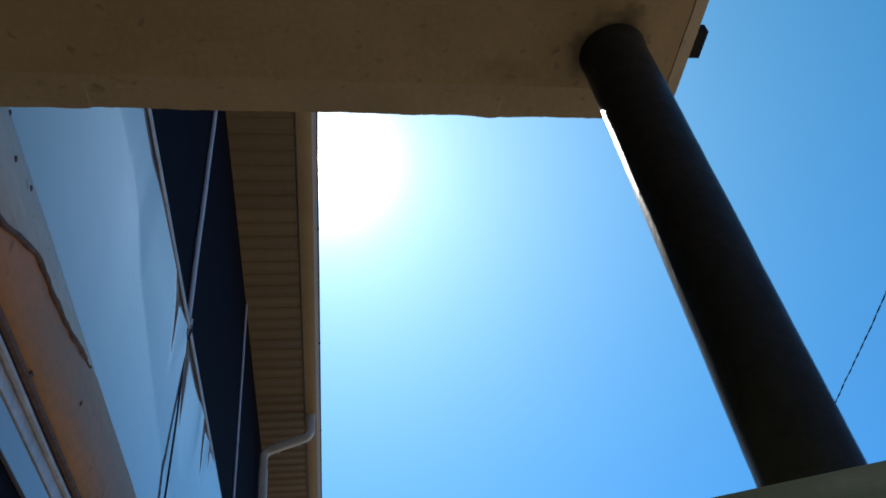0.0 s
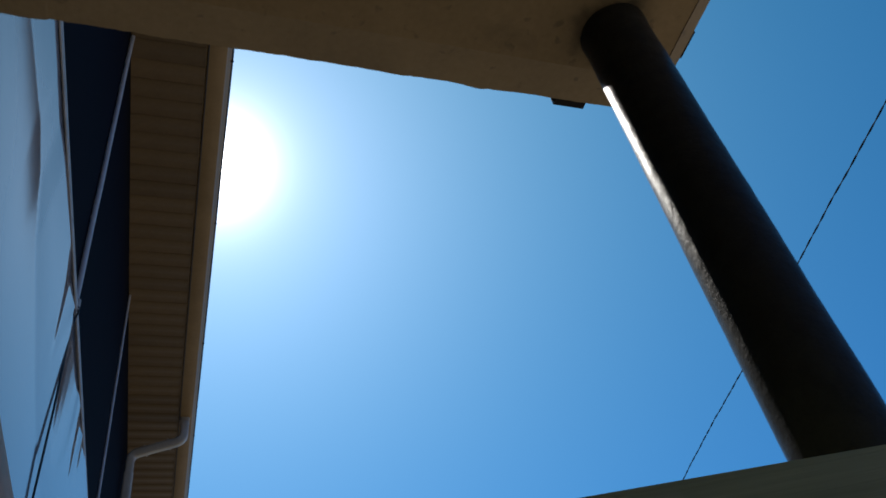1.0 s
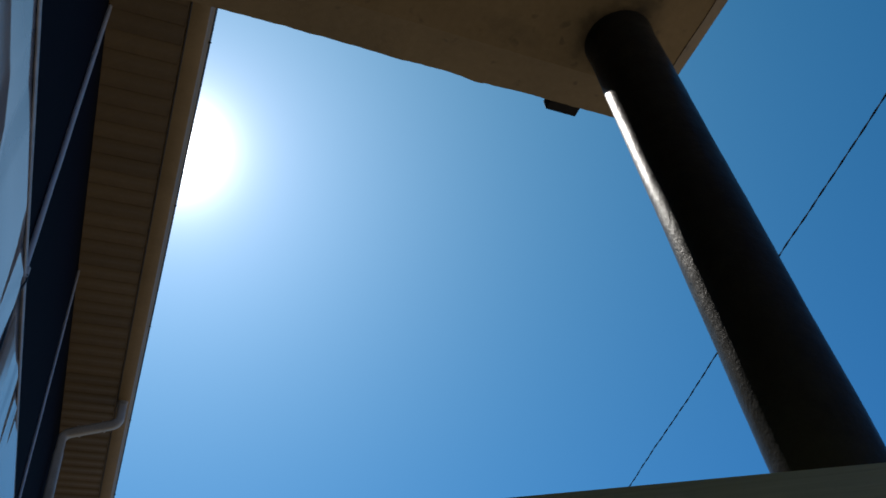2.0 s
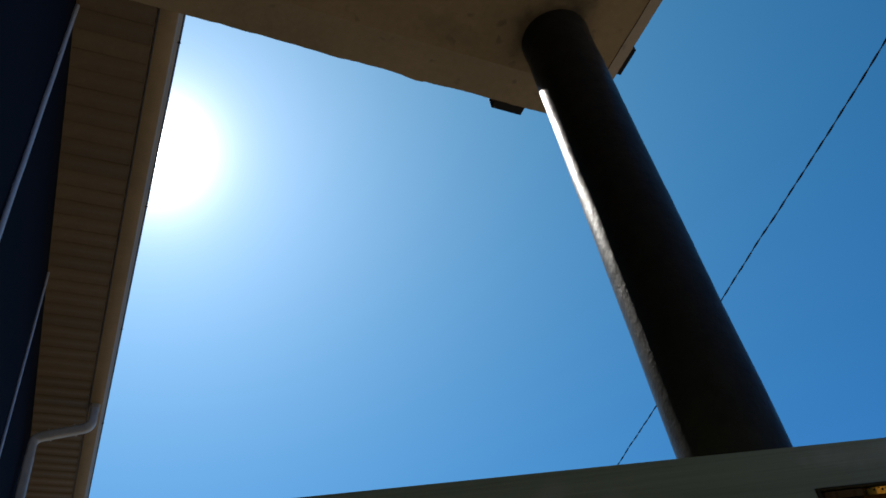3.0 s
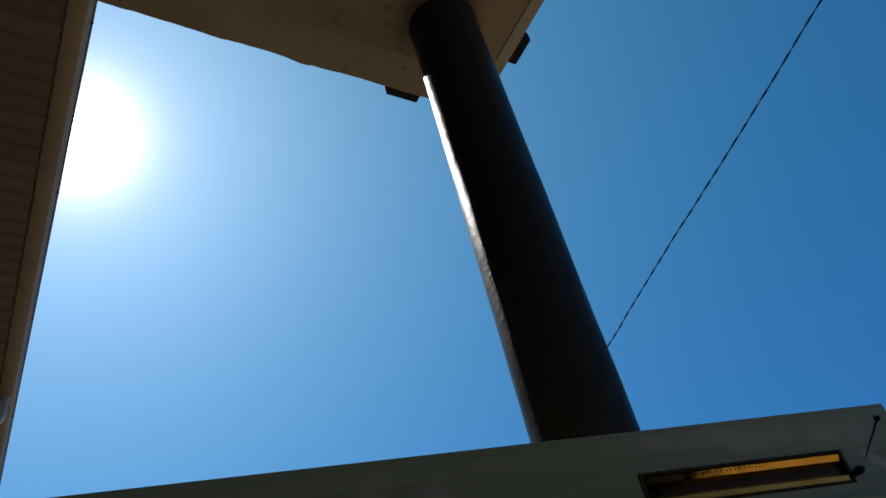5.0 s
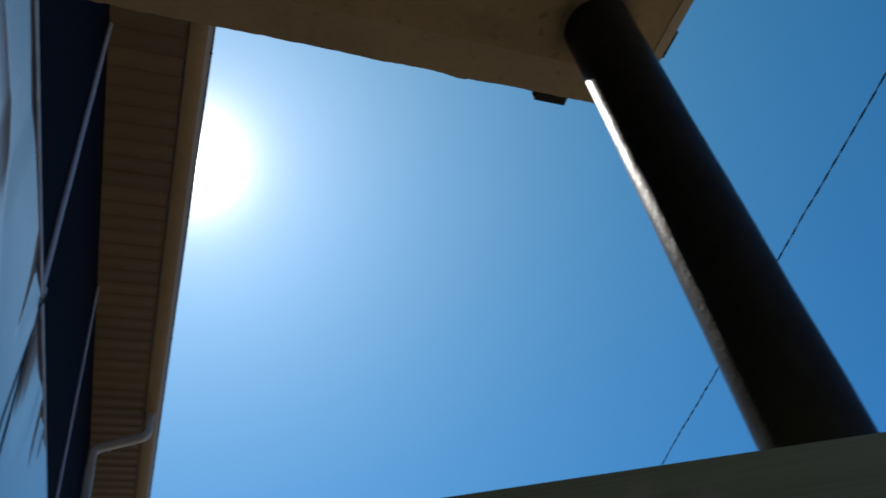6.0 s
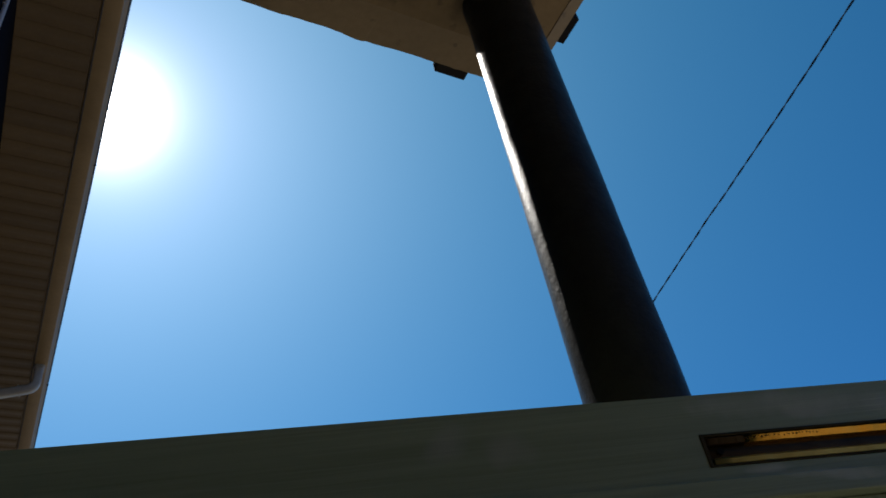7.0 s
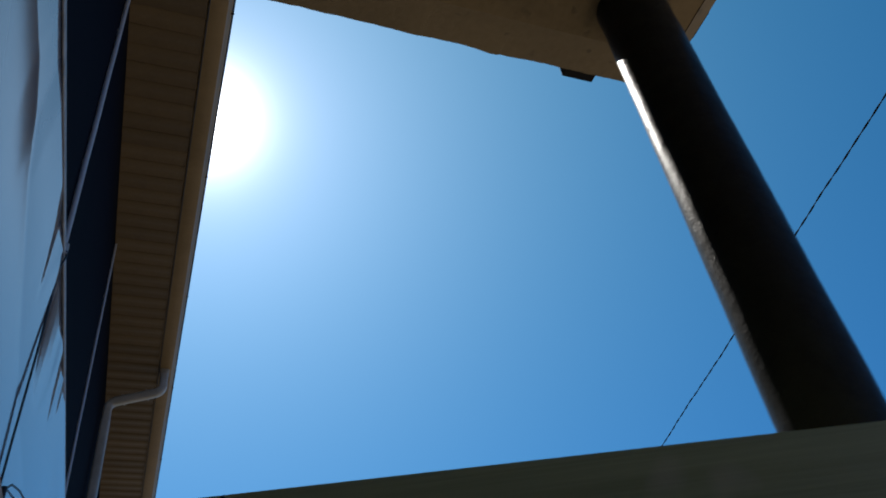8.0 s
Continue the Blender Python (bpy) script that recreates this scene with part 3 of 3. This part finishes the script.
# ---- column ----
def build_column():
    c = thing("porch_column", (*COL, 0), "round black painted porch column with a rough coat", "column")
    bm = bmesh.new()
    rows, n = [], 40
    zs = [0.0] + list(np.linspace(0.02, SLAB_Z - 0.05, 120)) + [SLAB_Z - 0.03, SLAB_Z - 0.012, SLAB_Z - 0.001]
    for z in zs:
        flare = 0.003 * max(0, (z - (SLAB_Z - 0.05)) / 0.05)
        row = []
        for j in range(n):
            a = 2 * math.pi * j / n
            k = 0.0512 + flare + 0.0007 * noise.noise((math.cos(a) * 2, math.sin(a) * 2, z * 9)) + 0.0005 * noise.noise((math.cos(a) * 7, math.sin(a) * 7, z * 40))
            row.append(bm.verts.new((COL[0] + k * math.cos(a), COL[1] + k * math.sin(a), z)))
        rows.append(row)
    for a, b in zip(rows, rows[1:]):
        for j in range(n):
            bm.faces.new((a[j], a[(j + 1) % n], b[(j + 1) % n], b[j]))
    bm.faces.new(rows[0]), bm.faces.new(rows[-1])
    part("shaft", bm, black_paint, c, smooth=True)
    part("base_plate", box((COL[0] - 0.09, COL[1] - 0.09, 0.001), (COL[0] + 0.09, COL[1] + 0.09, 0.012), 0.003), black_paint, c)
    return c


build_column()

# ---- rail ----
RAIL_A, RAIL_DIR = Vector((0.5053, 0.9267, 1.4726)), Vector((0.9227, -0.3854, -0.0243)).normalized()
ACROSS = Vector((-0.3854, -0.9227, 0.0)).normalized()            # towards the porch
UPWARD = ACROSS.cross(RAIL_DIR)
if UPWARD.z < 0:
    UPWARD = -UPWARD


def rail_bar(s0, s1, o0, o1, u0, u1, bevel):
    """A bar in the rail's own frame: along it, out from its face, up from its top edge."""
    bm = box((s0, o0, u0), (s1, o1, u1), bevel)
    for v in bm.verts:
        v.co = RAIL_A + RAIL_DIR * v.co.x + ACROSS * v.co.y + UPWARD * v.co.z
    return bm


rail = thing("rail", tuple(RAIL_A), "brushed grey metal rail with a brass pull set in its face", "rail")
RAIL_S0, RAIL_S1 = -0.78, 0.49
PULL = (0.286, 0.437, -0.058, -0.034)        # start, end, bottom, top of the recess
bm = bmesh.new()
for s0, s1, u0, u1 in ((RAIL_S0, PULL[0], -0.069, 0.0), (PULL[1], RAIL_S1, -0.069, 0.0), (PULL[0], PULL[1], PULL[3], 0.0), (PULL[0], PULL[1], -0.069, PULL[2])):
    box((s0, -0.035, u0), (s1, 0.0, u1), bm=bm)
for v in bm.verts:
    v.co = RAIL_A + RAIL_DIR * v.co.x + ACROSS * v.co.y + UPWARD * v.co.z
bmesh.ops.remove_doubles(bm, verts=bm.verts, dist=0.0001)


# pale corner wear, and patches of reflected light painted into the rail's colour
RUBBED_AND_LIT = (0.86, 0.84, 0.68)
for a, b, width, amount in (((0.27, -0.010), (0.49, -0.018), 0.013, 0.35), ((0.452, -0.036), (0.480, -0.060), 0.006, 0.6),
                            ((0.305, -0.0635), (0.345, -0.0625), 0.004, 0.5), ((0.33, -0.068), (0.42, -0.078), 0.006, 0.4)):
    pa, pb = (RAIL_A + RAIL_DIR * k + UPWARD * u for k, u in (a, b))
    mark_or_light(rail_grey, pa, pb, ACROSS, width, RUBBED_AND_LIT, amount)
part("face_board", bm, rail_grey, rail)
pull = part("pull", rail_bar(PULL[0] - 0.004, PULL[1] + 0.004, -0.034, -0.016, PULL[2] - 0.003, PULL[3] + 0.003, 0.0), bronze, rail, "brass pull set in a dark recess")
part("lower_strip", rail_bar(RAIL_S0, RAIL_S1, -0.035, 0.004, -0.086, -0.0694, 0.0012), rail_grey, rail)
part("lower_board", rail_bar(RAIL_S0, RAIL_S1, -0.033, -0.006, -0.125, -0.0865, 0.001), rail_grey, rail)

def pull_piece(name, prof, s0, s1, mat, label):
    """A length of the pull: a closed section (out, up) along the rail, a little uneven."""
    bm = bmesh.new()
    rows = []
    for i in range(24):
        k = s0 + (s1 - s0) * i / 23
        w = 0.0005 * noise.noise((i * 0.6, 0, 0))
        f = min(1.0, 0.75 + i / 6)
        rows.append([bm.verts.new(RAIL_A + RAIL_DIR * k + ACROSS * (-0.008 + (o + 0.008) * f + w) + UPWARD * (u + 0.4 * w)) for o, u in prof])
    for a, b in zip(rows, rows[1:]):
        for j in range(len(prof)):
            bm.faces.new((a[j], a[(j + 1) % len(prof)], b[(j + 1) % len(prof)], b[j]))
    bm.faces.new(rows[0]), bm.faces.new(rows[-1])
    return part(name, bm, mat, pull, label, smooth=True)


for s0, s1, u0, u1 in ((PULL[0] - 0.001, PULL[0] + 0.002, PULL[2] - 0.001, PULL[3] + 0.001), (PULL[1] - 0.002, PULL[1] + 0.001, PULL[2] - 0.001, PULL[3] + 0.001),
                       (PULL[0] + 0.002, PULL[1] - 0.002, PULL[3] - 0.0010, PULL[3] + 0.001), (PULL[0] + 0.002, PULL[1] - 0.002, PULL[2] - 0.001, PULL[2] + 0.0008)):
    part("pull_frame", rail_bar(s0, s1, -0.012, 0.0008, u0, u1, 0.0005), frame_olive, pull, "dark olive frame of the pull")
P0, P1 = PULL[0] + 0.002, PULL[1] - 0.002
# reflections and recess shade on the facets are put into three metal tones
pull_piece("pull_channel", [(-0.015, -0.0362), (-0.0050, -0.0405), (-0.0035, -0.0450), (-0.0046, -0.0505), (-0.015, -0.0568)], P0, P1, bronze, "dark bronze channel of the pull, its shade in the colour")
pull_piece("pull_upper_lip", [(-0.008, -0.0351), (-0.0010, -0.0353), (0.0003, -0.0364), (-0.0012, -0.0408), (-0.0065, -0.0418)], P0 + 0.030, P1, brass, "shiny worn brass upper lip")
pull_piece("pull_upper_end", [(-0.008, -0.0351), (-0.0010, -0.0353), (0.0003, -0.0364), (-0.0012, -0.0408), (-0.0065, -0.0418)], P0, P0 + 0.0295, bronze, "dark end of the upper lip, recess shade in its colour")
pull_piece("pull_lower_lip", [(-0.008, -0.0500), (-0.0010, -0.0512), (0.0003, -0.0528), (-0.0005, -0.0562), (-0.008, -0.0570)], P0 + 0.003, P1, old_brass, "dull olive brass lower lip")
c = RAIL_A + RAIL_DIR * 0.298 + UPWARD * -0.0455
part("rivet", sweep([c - ACROSS * 0.008, c - ACROSS * 0.0022], circle(0.0026, 10)), dark_bracket, pull, "small dark rivet in the channel", smooth=True)
for i in range(22):
    k = 0.318 + 0.056 * i / 21 + 0.003 * noise.noise((i * 1.7, 1, 0))
    c = RAIL_A + RAIL_DIR * k + UPWARD * (-0.0378 + 0.0022 * noise.noise((i * 2.3, 5, 0))) + ACROSS * -0.0004
    size = 0.0007 + 0.0006 * abs(noise.noise((i * 3.1, 9, 0)))
    bm = bmesh.new()
    bmesh.ops.create_icosphere(bm, subdivisions=1, radius=size)
    for v in bm.verts:
        v.co = c + v.co
    part("speck", bm, bronze, pull, "dark speck on the brass")
def on_face(k, up, out=0.0):
    return RAIL_A + RAIL_DIR * k + UPWARD * up + ACROSS * out


part("latch", sweep([on_face(0.448, -0.0485, -0.002), on_face(0.444, -0.0505, 0.001), on_face(0.439, -0.0525, 0.0005), on_face(0.434, -0.0545, -0.002)], circle(0.0027, 10), turns=[0.9, 1.15, 0.9, 0.6]), dark_bracket, rail, "dark latch nub beside the pull", smooth=True)
part("knob", sweep([on_face(0.4795, -0.012, -0.003), on_face(0.4795, -0.012, 0.0012)], circle(0.0022, 10)), dark_bracket, rail, "small dark screw head", smooth=True)
crack = [on_face(0.479 - 0.0255 * k / 15 + 0.0006 * noise.noise((k * 0.7, 0, 0)), -0.013 - 0.029 * k / 15, -0.0002) for k in range(16)]
part("crack", sweep(crack, circle(0.0006, 6), turns=[1.5 - 0.7 * k / 15 for k in range(16)]), dark_bracket, rail, "thin dark crack in the rail", smooth=True)
c = RAIL_A + RAIL_DIR * -0.215 + UPWARD * -0.003
part("stud", sweep([c - ACROSS * 0.004, c + ACROSS * 0.002], circle(0.002, 8)), chrome, rail, "tiny bright metal stud")


# ---- overhead cable ----
def build_cable():
    c = thing("overhead_cable", (4.8, 2, 5.65), "thin dark twisted overhead cable across the sky", "cable")
    pts = [Vector((4.804 + 0.2333 * (y - 2), y, 5.649 + 0.0316 * (y - 2) + 0.010 * math.sin(y * 1.9) + 0.008 * noise.noise((y * 3.1, 0, 0)))) for y in np.linspace(-4, 26, 1500)]
    for k, mat, label in ((0, cable_black, "black insulated strand"), (math.pi, cable_grey, "dull dark grey strand")):
        path = [p + Vector((0.004 * math.cos(i * 0.42 + k), 0, 0.004 * math.sin(i * 0.42 + k))) for i, p in enumerate(pts)]
        part("strand", sweep(path, circle(0.0040, 6)), mat, c, label, smooth=True)
    for p in (pts[0], pts[-1]):
        tagged(finish("utility_pole", sweep([(p.x, p.y, 0), (p.x, p.y, p.z + 0.4)], circle(0.11, 14)), pole_wood, smooth=True), "weathered wooden utility pole carrying the cable", "utility pole", "utility poles")
    return c


build_cable()

# ---- soffit planks ----
soffit = house_thing("soffit", (0, 3, EAVE_Z), "tan ribbed soffit planks under the eave", "soffit", kind="structure")
part("backing", box((WALL_X + 0.001, HOUSE_Y0, EAVE_Z + 0.0145), (0.249, HOUSE_Y1, EAVE_Z + 0.026)), soffit_tan, soffit)
PITCH = 0.15
bm = bmesh.new()
prof = [(0.0, 0.0142), (0.0, 0.0075), (0.006, 0.0035), (0.018, 0.0008), (0.034, 0.0), (0.050, 0.0006), (0.066, 0.0035), (0.082, 0.0075), (0.098, 0.0098), (0.116, 0.0105), (0.134, 0.0100), (0.1485, 0.0085), (0.1485, 0.0142)]
ends = [[bm.verts.new((x, y, z)) for y, z in prof] for x in (WALL_X + 0.002, 0.267)]
for i in range(len(prof)):
    j = (i + 1) % len(prof)
    bm.faces.new((ends[0][i], ends[0][j], ends[1][j], ends[1][i]))
bm.faces.new(ends[0]), bm.faces.new(ends[1][::-1])
first = part("plank", bm, soffit_tan, soffit, smooth=True)
first.location = (0, HOUSE_Y0 + 0.01, EAVE_Z)
first.matrix_parent_inverse = soffit.matrix_world.inverted()
for i in range(1, 113):
    ob = new("plank", first.data)
    ob.parent = soffit
    ob.matrix_parent_inverse = soffit.matrix_world.inverted()
    ob.location = (0, HOUSE_Y0 + 0.01 + i * PITCH, EAVE_Z + 0.0016 * noise.noise((i * 0.7, 0, 0)))
    ob.rotation_euler = (radians(0.8) * noise.noise((i * 0.9, 4, 0)), radians(0.25) * noise.noise((i * 0.6, 8, 0)), radians(0.5) * noise.noise((i * 0.8, 6, 0)))

bpy.context.view_layer.update()
for ob in HOUSE_THINGS:
    ob.matrix_world = HOUSE_TURN @ ob.matrix_world
